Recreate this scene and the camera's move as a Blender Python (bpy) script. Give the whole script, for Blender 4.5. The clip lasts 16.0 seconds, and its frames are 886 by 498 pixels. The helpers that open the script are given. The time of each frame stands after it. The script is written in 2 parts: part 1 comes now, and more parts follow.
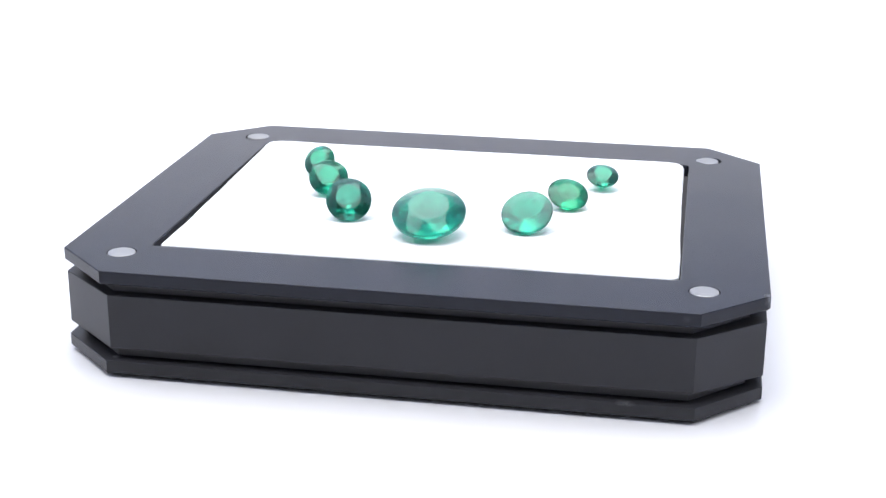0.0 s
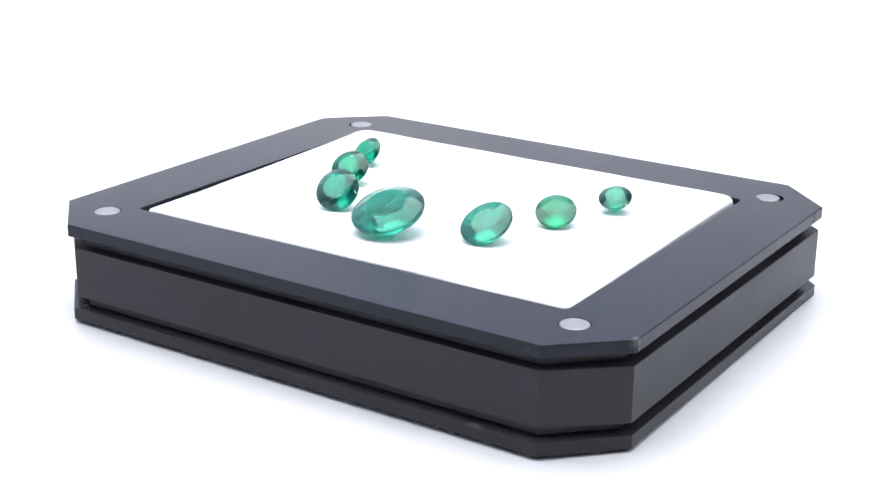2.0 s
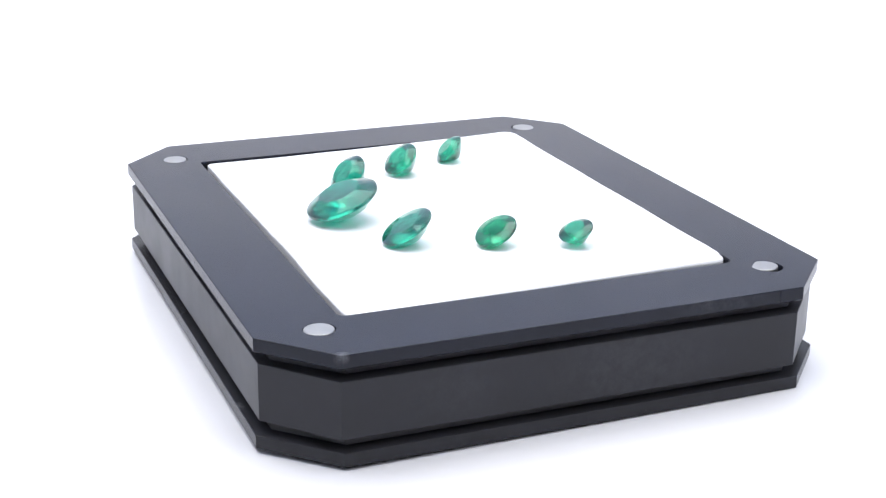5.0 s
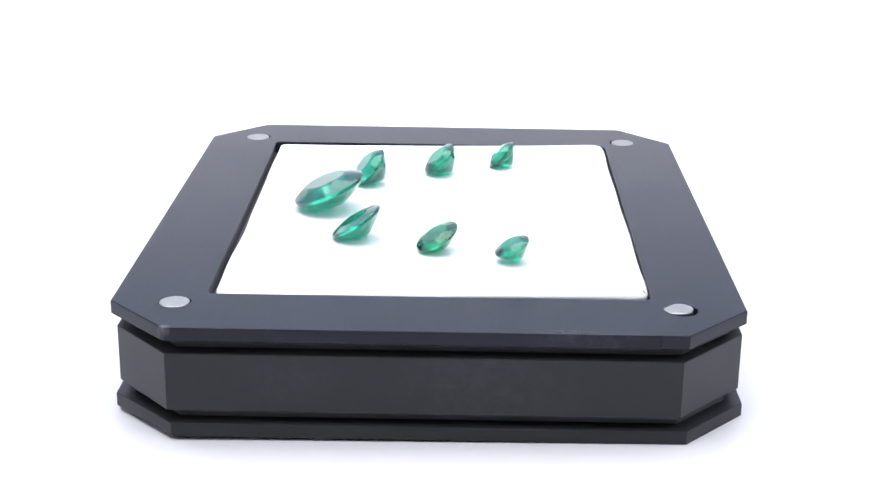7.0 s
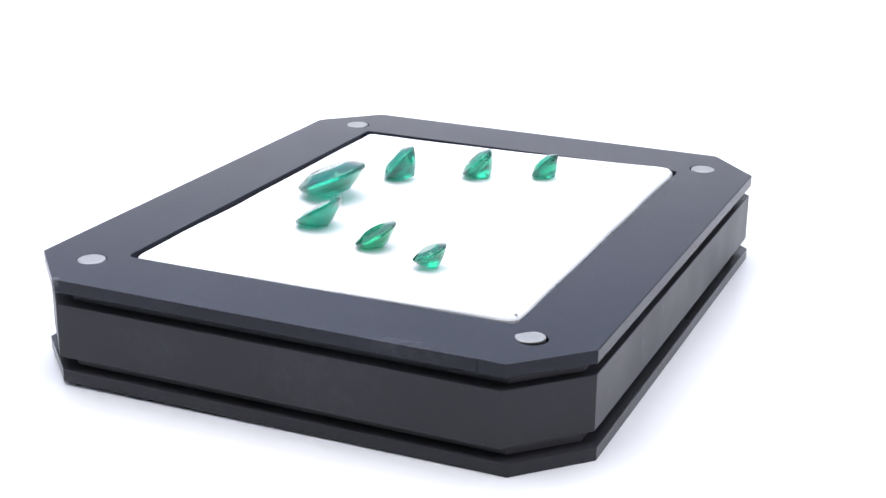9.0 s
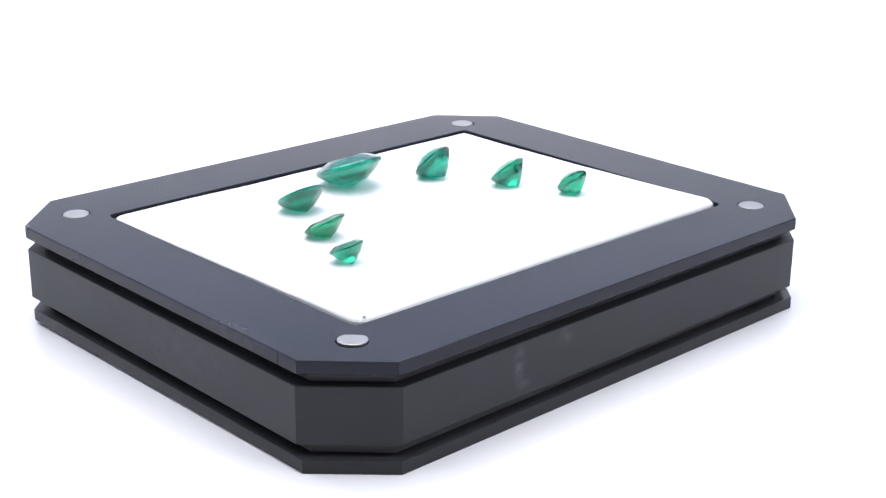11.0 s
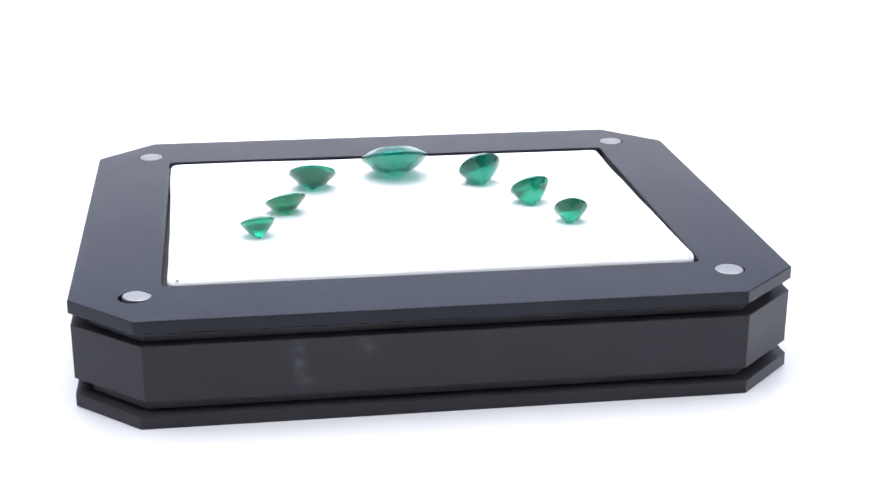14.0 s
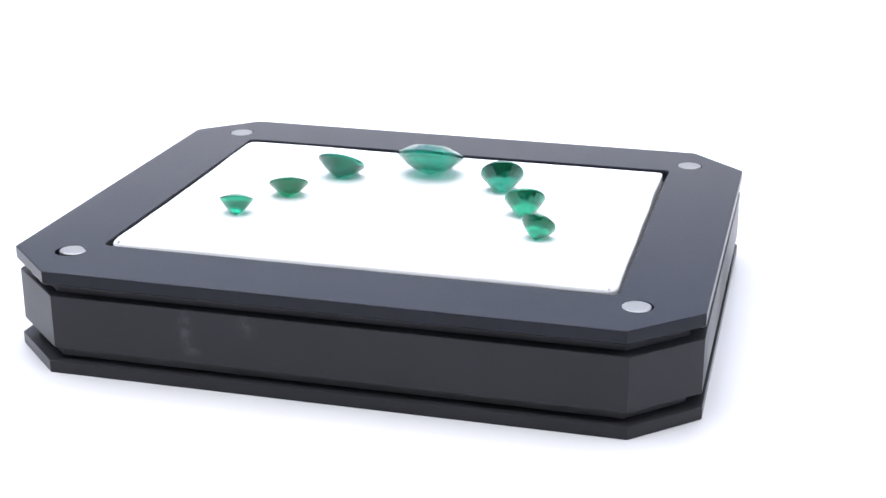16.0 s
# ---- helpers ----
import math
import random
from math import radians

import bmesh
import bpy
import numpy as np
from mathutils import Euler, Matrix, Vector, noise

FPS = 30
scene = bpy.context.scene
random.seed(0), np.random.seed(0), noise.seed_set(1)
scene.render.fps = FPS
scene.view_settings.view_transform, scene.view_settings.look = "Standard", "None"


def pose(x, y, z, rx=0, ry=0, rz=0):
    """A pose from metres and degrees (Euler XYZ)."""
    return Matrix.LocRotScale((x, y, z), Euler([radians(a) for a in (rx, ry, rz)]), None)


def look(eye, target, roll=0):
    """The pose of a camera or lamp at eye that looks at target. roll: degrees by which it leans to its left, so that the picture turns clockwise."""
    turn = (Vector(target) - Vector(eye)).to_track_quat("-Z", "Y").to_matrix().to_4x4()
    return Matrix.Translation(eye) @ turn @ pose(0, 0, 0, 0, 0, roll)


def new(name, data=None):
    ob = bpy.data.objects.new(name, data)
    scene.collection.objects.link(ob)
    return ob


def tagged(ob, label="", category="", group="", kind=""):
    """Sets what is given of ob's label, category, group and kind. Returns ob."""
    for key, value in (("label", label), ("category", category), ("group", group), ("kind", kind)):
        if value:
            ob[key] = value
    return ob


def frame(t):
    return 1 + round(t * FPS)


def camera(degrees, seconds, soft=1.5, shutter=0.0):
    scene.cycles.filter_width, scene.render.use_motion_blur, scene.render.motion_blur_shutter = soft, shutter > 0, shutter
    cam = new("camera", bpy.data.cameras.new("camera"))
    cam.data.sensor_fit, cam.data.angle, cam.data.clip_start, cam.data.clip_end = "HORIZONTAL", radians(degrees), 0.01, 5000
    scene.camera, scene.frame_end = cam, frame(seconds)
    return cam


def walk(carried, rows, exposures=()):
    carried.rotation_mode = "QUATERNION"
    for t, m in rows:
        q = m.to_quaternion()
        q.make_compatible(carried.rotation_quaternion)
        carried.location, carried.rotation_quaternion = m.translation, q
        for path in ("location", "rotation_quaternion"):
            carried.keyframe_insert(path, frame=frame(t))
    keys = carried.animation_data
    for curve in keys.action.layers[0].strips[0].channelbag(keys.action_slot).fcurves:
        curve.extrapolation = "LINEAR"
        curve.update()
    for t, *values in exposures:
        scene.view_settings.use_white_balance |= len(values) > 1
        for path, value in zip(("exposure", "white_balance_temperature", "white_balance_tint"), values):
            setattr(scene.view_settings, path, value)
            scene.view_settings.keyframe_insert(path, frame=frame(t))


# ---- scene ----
# A small black display box with seven green gemstones turns on a white studio sweep before a fixed camera.

# ---- camera ----
cam = camera(33.13, 16.0, soft=1.4)
EYE = pose(0.00408, -0.33774, 0.13059, 70.554, 0, 0) @ pose(0, 0, 0, 0, 0, 0.270)
walk(cam, [(0.0, EYE), (16.0, EYE)])

# ---- world and studio lights ----
world = bpy.data.worlds.new("studio_world")
scene.world = world
world.use_nodes = True
world.node_tree.nodes["Background"].inputs["Color"].default_value = (0.86, 0.9, 1.0, 1)
world.node_tree.nodes["Background"].inputs["Strength"].default_value = 0.5
scene.view_settings.exposure = 0.0


def area_lamp(name, power, size, m, colour=(1, 1, 1), shape="SQUARE"):
    data = bpy.data.lights.new(name, "AREA")
    data.energy, data.size, data.color, data.shape = power, size, colour, shape
    ob = new(name, data)
    ob.matrix_world = m
    return ob


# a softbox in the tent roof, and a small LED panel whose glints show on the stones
area_lamp("softbox_light", 15.8, 1.15, look((-0.11, 0.08, 0.985), (-0.11, 0.08, 0.0)), (1.0, 0.99, 0.985))
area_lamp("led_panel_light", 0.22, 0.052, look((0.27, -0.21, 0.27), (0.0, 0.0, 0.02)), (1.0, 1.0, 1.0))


# ---- materials ----
def material(name):
    m = bpy.data.materials.new(name)
    m.use_nodes = True
    nt = m.node_tree
    return m, nt, nt.nodes["Principled BSDF"]


def add(nt, kind, links=(), operation=None):
    n = nt.nodes.new(kind)
    if operation:
        n.operation = operation
    for socket, source in links:
        if isinstance(source, bpy.types.NodeSocket):
            nt.links.new(source, n.inputs[socket])
        else:
            n.inputs[socket].default_value = source
    return n


def object_coords(nt):
    return nt.nodes.new("ShaderNodeTexCoord").outputs["Object"]


def noise_node(nt, co, scale, detail=3.0, rough=0.5):
    return add(nt, "ShaderNodeTexNoise", [("Vector", co), ("Scale", scale), ("Detail", detail), ("Roughness", rough)]).outputs["Fac"]


def remap(nt, value, a, b, lo, hi):
    return add(nt, "ShaderNodeMapRange", [("Value", value), ("From Min", a), ("From Max", b), ("To Min", lo), ("To Max", hi)]).outputs["Result"]


def maths(nt, op, a, b=0.0):
    return add(nt, "ShaderNodeMath", [(0, a), (1, b)], operation=op).outputs[0]


def mix_colour(nt, fac, a, b):
    n = nt.nodes.new("ShaderNodeMix")
    n.data_type = "RGBA"
    for socket, source in ((n.inputs[0], fac), (n.inputs[6], a), (n.inputs[7], b)):
        if isinstance(source, bpy.types.NodeSocket):
            nt.links.new(source, socket)
        else:
            socket.default_value = source
    return n.outputs[2]


def bump(nt, bsdf, height, strength, distance):
    n = add(nt, "ShaderNodeBump", [("Height", height), ("Strength", strength), ("Distance", distance)])
    nt.links.new(n.outputs["Normal"], bsdf.inputs["Normal"])


def spot_mask(nt, co, centre, radius, stretch=(1, 1, 1)):
    """1 at centre, falling to 0 at radius, with a ragged edge."""
    shifted = add(nt, "ShaderNodeVectorMath", [(0, co), (1, centre)], operation="SUBTRACT").outputs[0]
    scaled = add(nt, "ShaderNodeVectorMath", [(0, shifted), (1, stretch)], operation="MULTIPLY").outputs[0]
    length = add(nt, "ShaderNodeVectorMath", [(0, scaled)], operation="LENGTH").outputs["Value"]
    return remap(nt, length, radius * 0.3, radius, 1.0, 0.0)


def black_acrylic(name, marks=(), base=(0.0320, 0.0325, 0.0372), gloss=(0.21, 0.26), shine=0.22):
    m, nt, b = material(name)
    co = object_coords(nt)
    large, fine = noise_node(nt, co, 35, 4, 0.55), noise_node(nt, co, 900, 3, 0.6)
    rough = remap(nt, large, 0.3, 0.7, *gloss)
    colour = mix_colour(nt, remap(nt, large, 0.3, 0.75, 0.0, 1.0), (*base, 1), (base[0] * 1.25, base[1] * 1.25, base[2] * 1.25, 1))
    grey = 0.0
    for centre, radius, stretch, amount in marks:
        ragged = remap(nt, noise_node(nt, co, 420, 5, 0.7), 0.36, 0.66, 0.0, amount)
        grey = maths(nt, "MAXIMUM", maths(nt, "MULTIPLY", spot_mask(nt, co, centre, radius, stretch), ragged), grey)
    dust = remap(nt, noise_node(nt, co, 2600, 1, 0.4), 0.76, 0.80, 0.0, 0.16)
    dust = maths(nt, "MULTIPLY", dust, remap(nt, noise_node(nt, co, 120, 2), 0.5, 0.65, 0.0, 1.0))
    grey = maths(nt, "MAXIMUM", grey, dust)
    colour = mix_colour(nt, grey, colour, (0.32, 0.33, 0.36, 1))
    nt.links.new(colour, b.inputs["Base Color"])
    nt.links.new(rough, b.inputs["Roughness"])
    b.inputs["IOR"].default_value = 1.46
    b.inputs["Specular IOR Level"].default_value = shine
    bump(nt, b, fine, 0.02, 0.00005)
    return m


PLATE = black_acrylic("black_acrylic_plate", [((0.0750, -0.0503, 0.0222), 0.0018, (1, 1, 1), 0.35), ((0.0590, -0.0622, 0.0216), 0.0012, (1, 1, 1), 0.12), ((0.0745, 0.030, 0.0225), 0.004, (1, 0.3, 1), 0.06)], base=(0.0172, 0.0190, 0.0272), shine=0.23)
BASE = black_acrylic("black_acrylic_base", [((0.0480, -0.0626, 0.0026), 0.0012, (0.5, 1, 2), 0.25), ((-0.0600, -0.0600, 0.0020), 0.0012, (1, 1, 1), 0.9)])
BODY = black_acrylic("black_acrylic_body", [
    ((0.0300, 0.0618, 0.0122), 0.0050, (2.6, 1, 0.9), 0.16), ((0.0165, 0.0618, 0.0150), 0.0034, (1.3, 1, 1.2), 0.12),
    ((0.0287, 0.0618, 0.0082), 0.0022, (0.8, 1, 1.5), 0.12), ((0.0742, 0.0100, 0.0110), 0.011, (1, 0.5, 0.8), 0.04),
    ((0.0742, -0.0280, 0.0120), 0.008, (1, 0.6, 0.9), 0.03), ((-0.0742, 0.0200, 0.0115), 0.009, (1, 0.5, 0.9), 0.05),
    ((-0.0742, 0.0380, 0.0095), 0.004, (1, 1, 1), 0.25), ((-0.0690, -0.0580, 0.0085), 0.0018, (1, 1, 1.6), 0.45)], gloss=(0.27, 0.42))
# Grey base puts lens glare into the colour of the deep, dark grooves.
NECK = black_acrylic("glare_lifted_neck", base=(0.125, 0.122, 0.128), gloss=(0.8, 0.9))


def white_pad_material():
    m, nt, b = material("white_pad")
    co = object_coords(nt)
    n = noise_node(nt, co, 90, 4, 0.5)
    white = mix_colour(nt, n, (0.95, 0.955, 0.955, 1), (0.97, 0.975, 0.975, 1))
    speck = maths(nt, "MAXIMUM", spot_mask(nt, co, (0.0535, 0.0428, 0.0236), 0.0006, (1, 1, 0.5)), spot_mask(nt, co, (-0.0548, 0.0430, 0.0238), 0.0005, (1, 1, 0.5)))
    nt.links.new(mix_colour(nt, speck, white, (0.16, 0.16, 0.17, 1)), b.inputs["Base Color"])
    b.inputs["Roughness"].default_value = 0.55
    bump(nt, b, noise_node(nt, co, 1500, 3, 0.6), 0.06, 0.0001)
    return m


def sweep_material():
    m, nt, b = material("white_gloss_sweep")
    co = object_coords(nt)
    n = noise_node(nt, co, 6, 3, 0.5)
    nt.links.new(mix_colour(nt, n, (0.900, 0.897, 0.907, 1), (0.915, 0.912, 0.922, 1)), b.inputs["Base Color"])
    nt.links.new(remap(nt, noise_node(nt, co, 60, 4, 0.6), 0.3, 0.7, 0.16, 0.24), b.inputs["Roughness"])
    return m


def fabric_material(name, dim, bright):
    m, nt, b = material(name)
    co = object_coords(nt)
    n = noise_node(nt, co, 8, 3, 0.5)
    nt.links.new(mix_colour(nt, n, (*dim, 1), (*bright, 1)), b.inputs["Base Color"])
    b.inputs["Roughness"].default_value = 0.9
    bump(nt, b, noise_node(nt, co, 900, 2), 0.2, 0.0005)
    return m


def nickel_material():
    m, nt, b = material("brushed_nickel")
    co = object_coords(nt)
    n = noise_node(nt, co, 800, 4, 0.7)
    nt.links.new(mix_colour(nt, n, (0.34, 0.335, 0.32, 1), (0.54, 0.53, 0.51, 1)), b.inputs["Base Color"])
    nt.links.new(remap(nt, n, 0.3, 0.7, 0.3, 0.5), b.inputs["Roughness"])
    b.inputs["Metallic"].default_value = 1.0
    bump(nt, b, noise_node(nt, co, 1500, 3), 0.25, 0.0001)
    return m


def gem_material(name, colour, inner, veil):
    """Green beryl: tinted glass under a polished skin, with veils and feathers of inclusions inside."""
    m, nt, b = material(name)
    co = object_coords(nt)
    stretched = add(nt, "ShaderNodeVectorMath", [(0, co), (1, (1.0, 0.42, 1.5))], operation="MULTIPLY").outputs[0]
    cloud = noise_node(nt, stretched, 1000, 6, 0.68)
    feathers = noise_node(nt, stretched, 1500, 5, 0.72)
    deep = tuple(c * f for c, f in zip(colour, (0.34, 0.48, 0.50)))
    nt.links.new(mix_colour(nt, remap(nt, cloud, 0.47, 0.58, 0.0, 1.0), (*colour, 1), (*deep, 1)), b.inputs["Base Color"])
    b.inputs["Specular Tint"].default_value = (*inner, 1)
    b.inputs["IOR"].default_value = 1.58
    nt.links.new(remap(nt, feathers, 0.5, 0.7, 0.0, 0.04), b.inputs["Roughness"])
    b.inputs["Coat Weight"].default_value = 0.65
    b.inputs["Coat Roughness"].default_value = 0.012
    b.inputs["Coat IOR"].default_value = 1.58
    nt.links.new(remap(nt, feathers, 0.54, 0.70, 1.0, veil), b.inputs["Transmission Weight"])
    bump(nt, b, noise_node(nt, co, 750, 3, 0.6), 0.30, 0.00022)
    return m


def dark_surround_material():
    m, nt, b = material("dark_surround")
    co = object_coords(nt)
    nt.links.new(mix_colour(nt, noise_node(nt, co, 12, 4, 0.6), (0.05, 0.05, 0.055, 1), (0.075, 0.075, 0.08, 1)), b.inputs["Base Color"])
    b.inputs["Roughness"].default_value = 0.95
    return m


DARK_SURROUND = dark_surround_material()
PAD, SWEEP, FABRIC, NICKEL = white_pad_material(), sweep_material(), fabric_material("cool_white_fabric", (0.55, 0.62, 0.77), (0.59, 0.66, 0.81)), nickel_material()
# Blue tint on the unseen side walls cools the bounce into the floor shadow.
SIDE_FABRIC = fabric_material("pale_blue_fabric", (0.56, 0.59, 0.70), (0.60, 0.63, 0.74))
GEM_DEEP = gem_material("deep_green_beryl", (0.009, 0.31, 0.140), (0.045, 0.36, 0.22), 0.86)
GEM_BLUE = gem_material("blue_green_beryl", (0.013, 0.32, 0.200), (0.055, 0.36, 0.275), 0.86)
GEM_LIGHT = gem_material("bright_green_beryl", (0.012, 0.39, 0.215), (0.055, 0.40, 0.27), 0.86)


# ---- building helpers ----
def part(name, bm, mat, parent=None, label=""):
    bmesh.ops.recalc_face_normals(bm, faces=bm.faces)
    me = bpy.data.meshes.new(name)
    bm.to_mesh(me)
    bm.free()
    me.materials.append(mat)
    ob = new(name, me)
    if parent is not None:
        ob.parent = parent
    if label:
        ob["label"] = label
    return ob


def drawn_in(points, inset):
    """A closed outline, drawn in by inset along its corners' bisectors."""
    pts = [Vector(q) for q in points]
    out = []
    for i, q in enumerate(pts):
        a, b = (q - pts[i - 1]).normalized(), (pts[(i + 1) % len(pts)] - q).normalized()
        na, nb = Vector((-a.y, a.x)), Vector((-b.y, b.x))
        out.append(tuple(q + (na + nb) / (1 + na.dot(nb)) * inset))
    return out


# hand-cut outlines, each a hair out of true; the top plate has one corner knocked off and a nick beside another
PLATE_EDGE = ((0.0618, -0.0630), (0.0748, -0.0508), (0.0753, -0.0499), (0.0750, 0.0435), (0.07485, 0.0437), (0.0750, 0.0439), (0.0750, 0.0492), (0.0616, 0.0622), (-0.0613, 0.0624), (-0.0750, 0.0497), (-0.0749, -0.0492), (-0.0615, -0.0624))
BODY_EDGE = ((0.0612, -0.0621), (0.0749, -0.0502), (0.0748, 0.0484), (0.0603, 0.0618), (-0.0619, 0.0620), (-0.0750, 0.0493), (-0.0747, -0.0488), (-0.0603, -0.0618))
BASE_EDGE = ((0.0617, -0.0630), (0.0750, -0.0496), (0.0747, 0.0499), (0.0613, 0.0627), (-0.0622, 0.0625), (-0.0753, 0.0496), (-0.0749, -0.0493), (-0.0612, -0.0625))


def plate_outline(inset=0.0):
    return drawn_in(PLATE_EDGE, inset)


def ring(bm, outline, z):
    return [bm.verts.new((x, y, z)) for x, y in outline]


def bridge(bm, a, b):
    n = len(a)
    for i in range(n):
        bm.faces.new((a[i], a[(i + 1) % n], b[(i + 1) % n], b[i]))


def slab(edge_line, z0, z1, inset, edge):
    """A cut-corner slab with softened edges."""
    bm = bmesh.new()
    steps = ((edge, z0), (edge * 0.3, z0 + edge * 0.3), (0, z0 + edge), (0, z1 - edge), (edge * 0.3, z1 - edge * 0.3), (edge, z1))
    rings = [ring(bm, drawn_in(edge_line, inset + d), z) for d, z in steps]
    for a, b in zip(rings, rings[1:]):
        bridge(bm, a, b)
    bm.faces.new(rings[0])
    bm.faces.new(rings[-1])
    return bm


def rounded_outline(corners, steps=5):
    """Outline through corners (x, y, radius) in turn, each corner eased by a curve."""
    pts = []
    n = len(corners)
    for i, (x, y, r) in enumerate(corners):
        here = Vector((x, y))
        back = (Vector(corners[i - 1][:2]) - here).normalized() * r
        ahead = (Vector(corners[(i + 1) % n][:2]) - here).normalized() * r
        for k in range(steps + 1):
            f = k / steps
            pts.append(here + back * (1 - f) ** 2 + ahead * f ** 2)
    return [(p.x, p.y) for p in pts]


def window_outline(grow=0.0):
    """The opening of the top plate, not quite square to the plate."""
    g = grow
    return rounded_outline([(0.0571 + g, -0.0446 - g, 0.0018), (0.0567 + g, 0.0439 + g, 0.0018), (-0.0568 - g, 0.0443 + g, 0.0020), (-0.0567 - g, -0.0445 - g, 0.0012)])


MAGNETS = [(0.0621, -0.0502), (0.0619, 0.0493), (-0.0615, 0.0494), (-0.0614, -0.0500)]
HOLE = 0.00312


def circle(cx, cy, r, n=28):
    return [(cx + r * math.cos(2 * math.pi * i / n), cy + r * math.sin(2 * math.pi * i / n)) for i in range(n)]


def top_plate_mesh(z0, z1):
    """The frame plate: cut corners, an opening for the pad and four magnet holes."""
    bm = bmesh.new()
    e = 0.00022
    holes_top = [window_outline(e * 0.7)] + [circle(x, y, HOLE + 0.00008) for x, y in MAGNETS]
    holes_low = [window_outline()] + [circle(x, y, HOLE) for x, y in MAGNETS]
    outer = [ring(bm, plate_outline(e), z0), ring(bm, plate_outline(), z0 + e), ring(bm, plate_outline(), z1 - e), ring(bm, plate_outline(e * 0.3), z1 - e * 0.3), ring(bm, plate_outline(e), z1)]
    for a, b in zip(outer, outer[1:]):
        bridge(bm, a, b)
    tops, lows = [outer[-1]], [outer[0]]
    for top, low in zip(holes_top, holes_low):
        rs = [ring(bm, top, z1), ring(bm, low, z1 - e), ring(bm, low, z0)]
        for a, b in zip(rs, rs[1:]):
            bridge(bm, a, b)
        tops.append(rs[0])
        lows.append(rs[-1])
    for loops in (tops, lows):
        edges = []
        for loop in loops:
            for i in range(len(loop)):
                edges.append(bm.edges.get((loop[i], loop[(i + 1) % len(loop)])))
        bmesh.ops.triangle_fill(bm, use_beauty=True, use_dissolve=False, edges=edges, normal=(0, 0, 1))
    return bm


def pad_lift(x, y):
    """The pad does not lie flat: along one long side it curls up out of the frame, most at one corner."""
    u, v = (x / 0.056 + 1) / 2, max(0.0, (y / 0.0435 + 1) / 2)
    return v ** 3 * (0.0011 - 0.0002 * u) - (1 - v) * 0.0001 * (1 - u)


def pad_mesh(z0, z1):
    """The white insert: hand-cut, with a slightly wavy edge that leaves a dark gap to the frame."""
    bm = bmesh.new()
    base = rounded_outline([(0.0569, -0.0433, 0.0028), (0.0556, 0.0437, 0.0036), (-0.0564, 0.0438, 0.0038), (-0.0554, -0.0432, 0.0012)], 4)
    outline = []
    for i, (x, y) in enumerate(base):
        outline.append((x, y))
        nx, ny = base[(i + 1) % len(base)]
        if math.hypot(nx - x, ny - y) > 0.02:
            for k in range(1, 24):
                f = k / 24
                px, py = x + (nx - x) * f, y + (ny - y) * f
                wob = 0.00042 * noise.noise((px * 55, py * 55, 3.0)) - 0.0002 * math.sin(math.pi * f)
                px, py = px + wob * (abs(ny - y) > 0.02) * math.copysign(1, px), py + wob * (abs(nx - x) > 0.02) * math.copysign(1, py)
                outline.append((px, py))

    def shrunk(d):
        return [(x * (1 - d / 0.055), y * (1 - d / 0.043)) for x, y in outline]
    rs = [ring(bm, outline, z0), ring(bm, outline, z1 - 0.0005), ring(bm, shrunk(0.0002), z1 - 0.0002), ring(bm, shrunk(0.0006), z1 - 0.00006), ring(bm, shrunk(0.0011), z1)]
    for k in range(1, 14):
        rs.append(ring(bm, [(x * (1 - k / 14), y * (1 - k / 14)) for x, y in shrunk(0.0011)], z1))
    for a, b in zip(rs, rs[1:]):
        bridge(bm, a, b)
    bm.faces.new(rs[0])
    bm.faces.new(rs[-1])
    for v in bm.verts:
        if v.co.z > z0 + 0.001:
            v.co.z += pad_lift(v.co.x, v.co.y)
    for r, drop in ((rs[1], 0.00065), (rs[2], 0.00045), (rs[3], 0.00015)):  # the raised side rolls over at its edge
        for v in r:
            v.co.z -= drop * max(0.0, v.co.y / 0.0436) ** 3
    bmesh.ops.triangulate(bm, faces=bm.faces[:])
    return bm


def magnet_mesh(r, z0, z1):
    bm = bmesh.new()
    e = 0.00018
    rs = [ring(bm, circle(0, 0, r, 40), z0), ring(bm, circle(0, 0, r, 40), z1 - e), ring(bm, circle(0, 0, r - e * 0.4, 40), z1 - e * 0.3), ring(bm, circle(0, 0, r - e, 40), z1)]
    for a, b in zip(rs, rs[1:]):
        bridge(bm, a, b)
    bm.faces.new(rs[0])
    bm.faces.new(rs[-1])
    return bm


# ---- the studio: sweep, fabric walls, ceiling ----
FLOOR_Z = -0.0005


def sweep_mesh():
    """White sheet: flat floor that curves up into the back wall."""
    bm = bmesh.new()
    profile = [(-0.75, 0.0), (-0.2, 0.0), (0.2, 0.0), (0.5, 0.0)]
    for i in range(1, 13):
        a = radians(90 * i / 12)
        profile.append((0.5 + 0.25 * math.sin(a), 0.25 * (1 - math.cos(a))))
    profile += [(0.75, 0.30)]
    under = [(y + 0.004 * (0 if z < 0.26 and y < 0.5 else 1), z - (0.004 if y < 0.7 else 0.0)) for y, z in reversed(profile)]
    top = [[bm.verts.new((x, y, FLOOR_Z + z)) for x in (-0.75, -0.25, 0.25, 0.75)] for y, z in profile]
    low = [[bm.verts.new((x, y, FLOOR_Z + z)) for x in (-0.75, -0.25, 0.25, 0.75)] for y, z in under]
    for rows in (top, low):
        for a, b in zip(rows, rows[1:]):
            for i in range(3):
                bm.faces.new((a[i], a[i + 1], b[i + 1], b[i])).smooth = True
    return bm


def box_mesh(lo, hi):
    bm = bmesh.new()
    bmesh.ops.create_cube(bm, size=1)
    for v in bm.verts:
        v.co = [l + (h - l) * (c + 0.5) for l, h, c in zip(lo, hi, v.co)]
    return bm


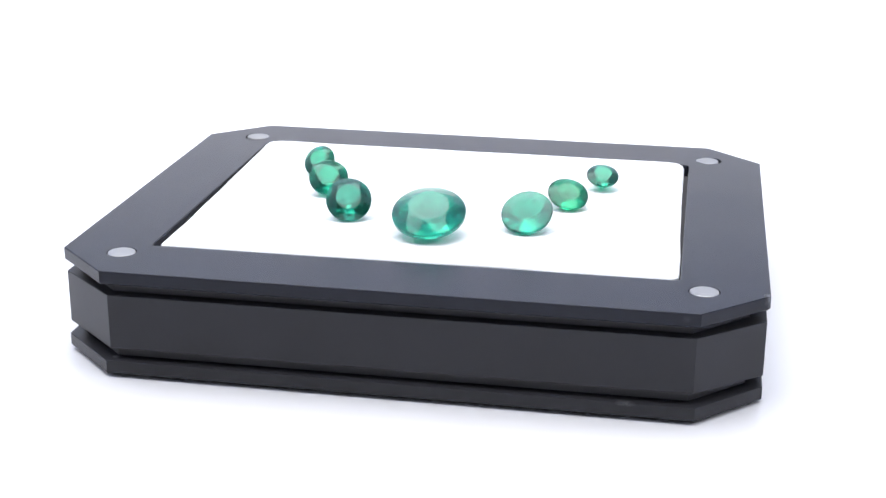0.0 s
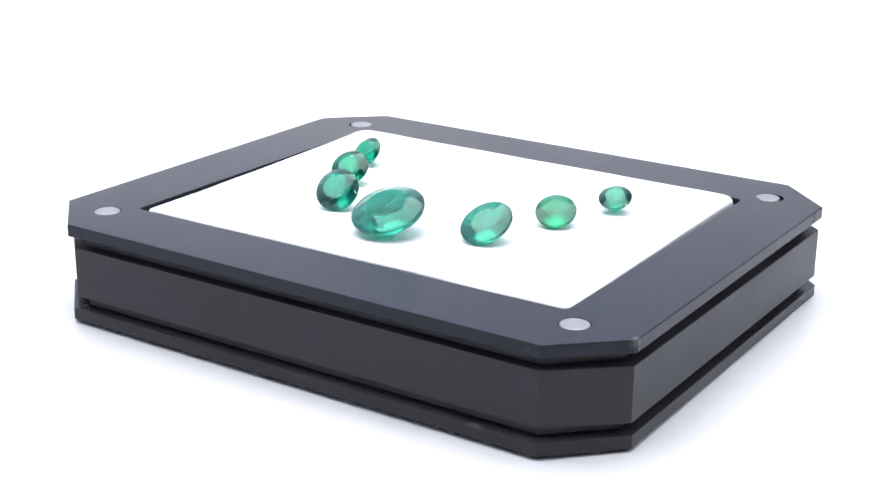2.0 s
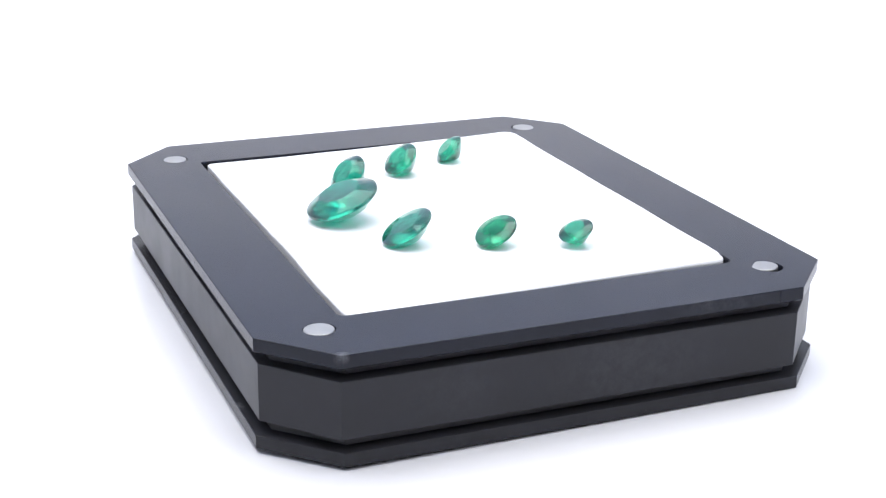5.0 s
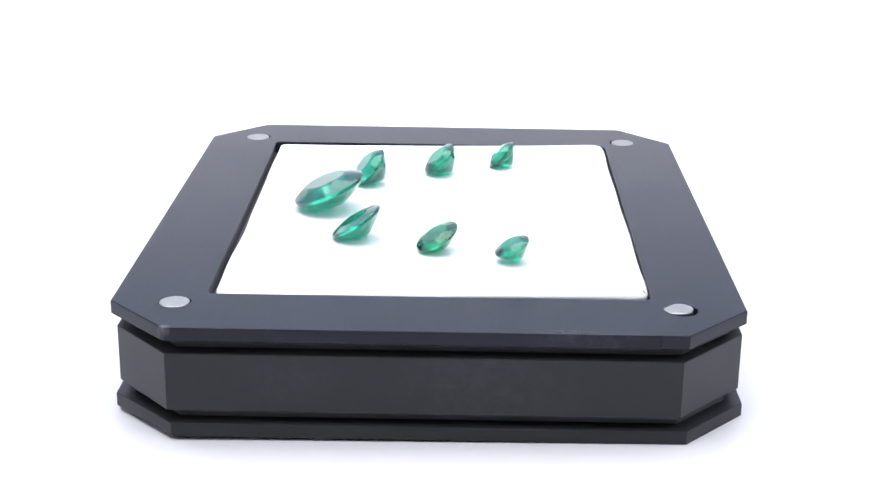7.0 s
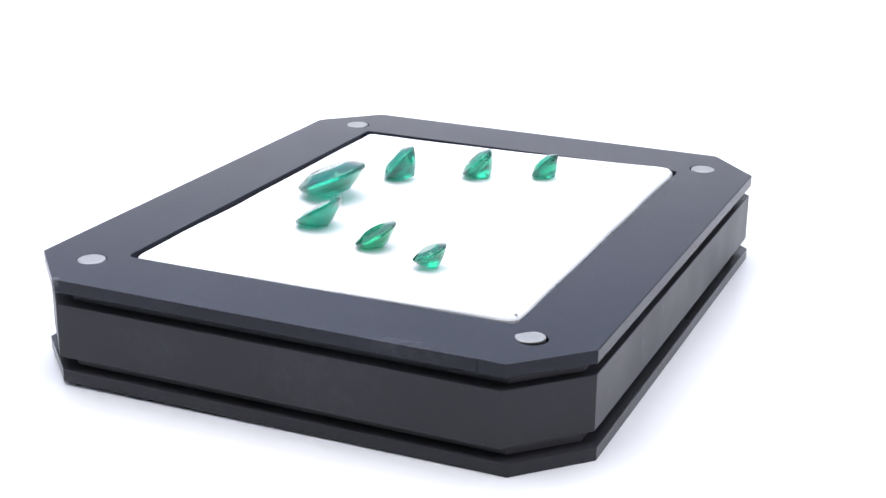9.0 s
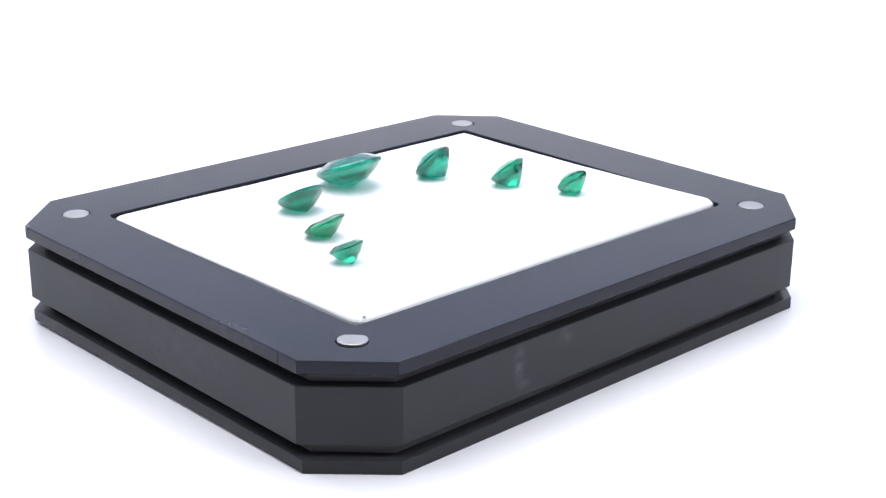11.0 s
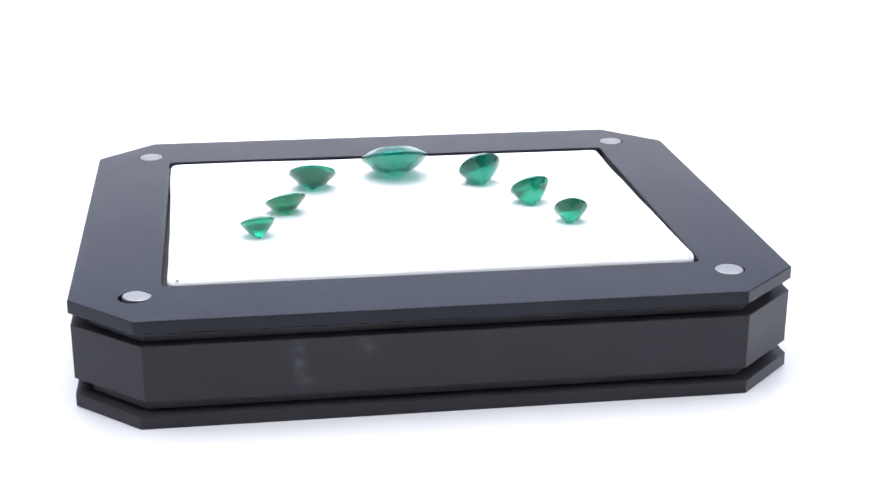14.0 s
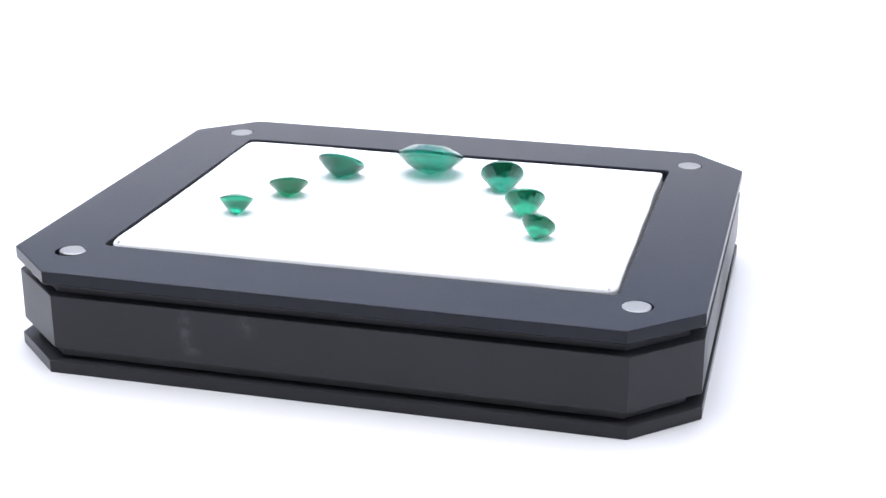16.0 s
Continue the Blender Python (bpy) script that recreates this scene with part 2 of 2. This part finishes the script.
tagged(part("floor", sweep_mesh(), SWEEP), "glossy white seamless studio sweep", "floor", kind="structure")
# Tent walls and roof are unseen, added to bounce fill and give cool reflections.
tagged(part("wall_east", box_mesh((0.755, -0.76, -0.01), (0.765, 0.76, 1.0)), SIDE_FABRIC), "unseen bluish fabric tent wall, added for fill and reflections", "wall", kind="structure")
tagged(part("wall_west", box_mesh((-0.765, -0.76, -0.01), (-0.755, 0.76, 1.0)), SIDE_FABRIC), "unseen bluish fabric tent wall, added for fill and reflections", "wall", kind="structure")
tagged(part("wall_north", box_mesh((-0.755, 0.76, -0.01), (0.755, 0.77, 1.0)), FABRIC), "unseen bluish fabric tent wall, added for fill and reflections", "wall", kind="structure")
# Unseen plane added behind the camera so the stones reflect something dark.
tagged(part("wall_south", box_mesh((-0.755, -0.77, -0.01), (0.755, -0.76, 1.0)), DARK_SURROUND), "unseen dark surround behind the camera, added for facet contrast", "wall", kind="structure")
tagged(part("ceiling", box_mesh((-0.77, -0.77, 1.002), (0.77, 0.77, 1.012)), FABRIC), "unseen bluish fabric tent roof, added to close the set", "ceiling", kind="structure")

# ---- the display box ----
H = 0.0228
display_box = tagged(new("display_box"), "black acrylic display box with white pad and grooved sides", "display stand")
part("bottom_plate", slab(BASE_EDGE, 0.0, 0.0028, 0.0, 0.00014), BASE, display_box)
part("lower_neck", slab(BASE_EDGE, 0.0026, 0.0057, 0.0035, 0.0001), NECK, display_box)
part("body", slab(BODY_EDGE, 0.0055, 0.0173, 0.0, 0.00016), BODY, display_box, "satin black body with faint rub marks")
part("upper_neck", slab(BASE_EDGE, 0.0171, 0.0199, 0.0035, 0.0001), NECK, display_box)
part("top_plate", top_plate_mesh(0.0199, H), PLATE, display_box, "black frame plate with a chipped corner")
part("pad", pad_mesh(0.0195, H), PAD, display_box, "white hand-cut pad insert")
for k, (x, y) in enumerate(MAGNETS):
    magnet = part("magnet", magnet_mesh(0.00298, 0.0199, H + 0.00012), NICKEL, display_box, "round nickel magnet")
    magnet.matrix_basis = pose(x + (0, 0.00009, 0, -0.00005)[k], y + (0.00004, 0.00008, -0.00004, 0)[k], 0, (0.3, 1.8, -0.8, 0.5)[k], (0.0, -1.8, 0.6, 0.4)[k], 0)


# ---- the gemstones ----
def gem_mesh(a, b, crown, pavilion, seed, belly=0.0):
    """A mixed-cut oval: table, star, kite and girdle facets above a rounded girdle, stepped facets below down to a culet."""
    rnd = random.Random(seed)
    bm = bmesh.new()

    def loop(n, r, z, turn=0.0, jitter=0.0, rise=None):
        rise = jitter if rise is None else rise
        for i in range(n):
            t = 2 * math.pi * (i + turn + rnd.uniform(-5, 5) * jitter) / n
            k = r * (1 + rnd.uniform(-jitter, jitter))
            bm.verts.new((a * k * math.cos(t), b * k * math.sin(t), z * (1 + rnd.uniform(-rise, rise))))

    g = 0.042 * a
    loop(12, 0.57, crown, 0.0, 0.035, 0.0)
    loop(12, 0.72, crown * 0.76, 0.5, 0.02)
    loop(12, 0.84, crown * 0.50, 0.0, 0.015)
    for rr, zz in ((0.965, 1.7), (1.0, 0.95), (1.0, -0.95), (0.972, -1.8)):
        loop(40, rr, g * zz)
    loop(20, 0.85 + 0.06 * belly, -pavilion * 0.25, 0.5, 0.014)
    loop(18, 0.63 + 0.10 * belly, -pavilion * (0.51 + 0.06 * belly), 0.5, 0.020)
    loop(14, 0.34 + 0.14 * belly, -pavilion * (0.78 + 0.07 * belly), 0.5, 0.025)
    loop(6, 0.03, -pavilion)
    bmesh.ops.convex_hull(bm, input=bm.verts[:])
    bmesh.ops.delete(bm, geom=[v for v in bm.verts if not v.link_faces], context="VERTS")
    bmesh.ops.dissolve_limit(bm, angle_limit=radians(0.8), verts=bm.verts[:], edges=bm.edges[:])
    return bm


# x, y on the pad, half axes, crown and pavilion heights (mm); tilt, heading and spin (degrees)
GEMS = [
    ((-34.82, 15.88, 3.86, 4.30, 1.39, 3.85, 47.3, -5.8, -2.5), GEM_LIGHT, "small round faceted bright green emerald tipped on white pad"),
    ((-28.43, 0.08, 4.73, 4.81, 1.20, 4.99, 42.8, 13.4, 5.7), GEM_LIGHT, "round faceted mid-green emerald tipped on white pad"),
    ((-19.26, -17.05, 5.26, 5.35, 1.82, 5.06, 49.1, 12.8, -0.9), GEM_BLUE, "round faceted dark blue-green emerald tipped on white pad"),
    ((1.02, -25.22, 8.29, 8.63, 2.30, 4.75, 22.5, 2.3, -1.9), GEM_BLUE, "largest oval faceted blue-green emerald on white pad"),
    ((22.00, -17.43, 5.77, 6.24, 0.95, 4.16, 32.7, -2.5, -11.0), GEM_BLUE, "oval faceted blue-green emerald lying on white pad"),
    ((29.44, 0.61, 4.72, 5.04, 0.98, 3.42, 29.1, 17.7, 14.5), GEM_DEEP, "oval faceted deep green emerald lying on white pad"),
    ((36.32, 16.60, 3.90, 3.95, 0.95, 3.75, 26.0, 13.0, 4.7), GEM_LIGHT, "smallest oval faceted pale green emerald on white pad"),
]
gem_things = []
for k, ((x, y, a, b, hc, hp, tilt, heading, spin), mat, label) in enumerate(GEMS):
    gem = tagged(part("emerald", gem_mesh(a / 1000, b / 1000, hc / 1000, hp / 1000, 11 + k, (0, 0.15, 0.15, 0.55, 0.15, 0.1, 0.1)[k]), mat), label, "gemstone", "emeralds on the pad")
    turn = pose(0, 0, 0, 0, 0, heading) @ pose(0, 0, 0, tilt, 0, 0) @ pose(0, 0, 0, 0, 0, spin)
    low = min((turn @ v.co).z for v in gem.data.vertices)
    gem_things.append((gem, Matrix.Translation((x / 1000, y / 1000, H + pad_lift(x / 1000, y / 1000) - low)) @ turn))


# ---- what moves: the turning box and the gemstones on it ----
def box_pose(t):
    """The box turns about the vertical through the origin, a little off its own middle, and leans very slightly."""
    heading = -10.168 - 11.5118 * t - 0.00108 * t * t
    return pose(0, 0, 0, 0, 0, heading) @ pose(0.00395, 0.00240, 0, math.degrees(-0.00831), math.degrees(0.00056), 0)


def motions():
    times = [0.5 * i for i in range(33)]
    walk(display_box, [(t, box_pose(t)) for t in times])
    for gem, place in gem_things:
        walk(gem, [(t, box_pose(t) @ place) for t in times])


motions()
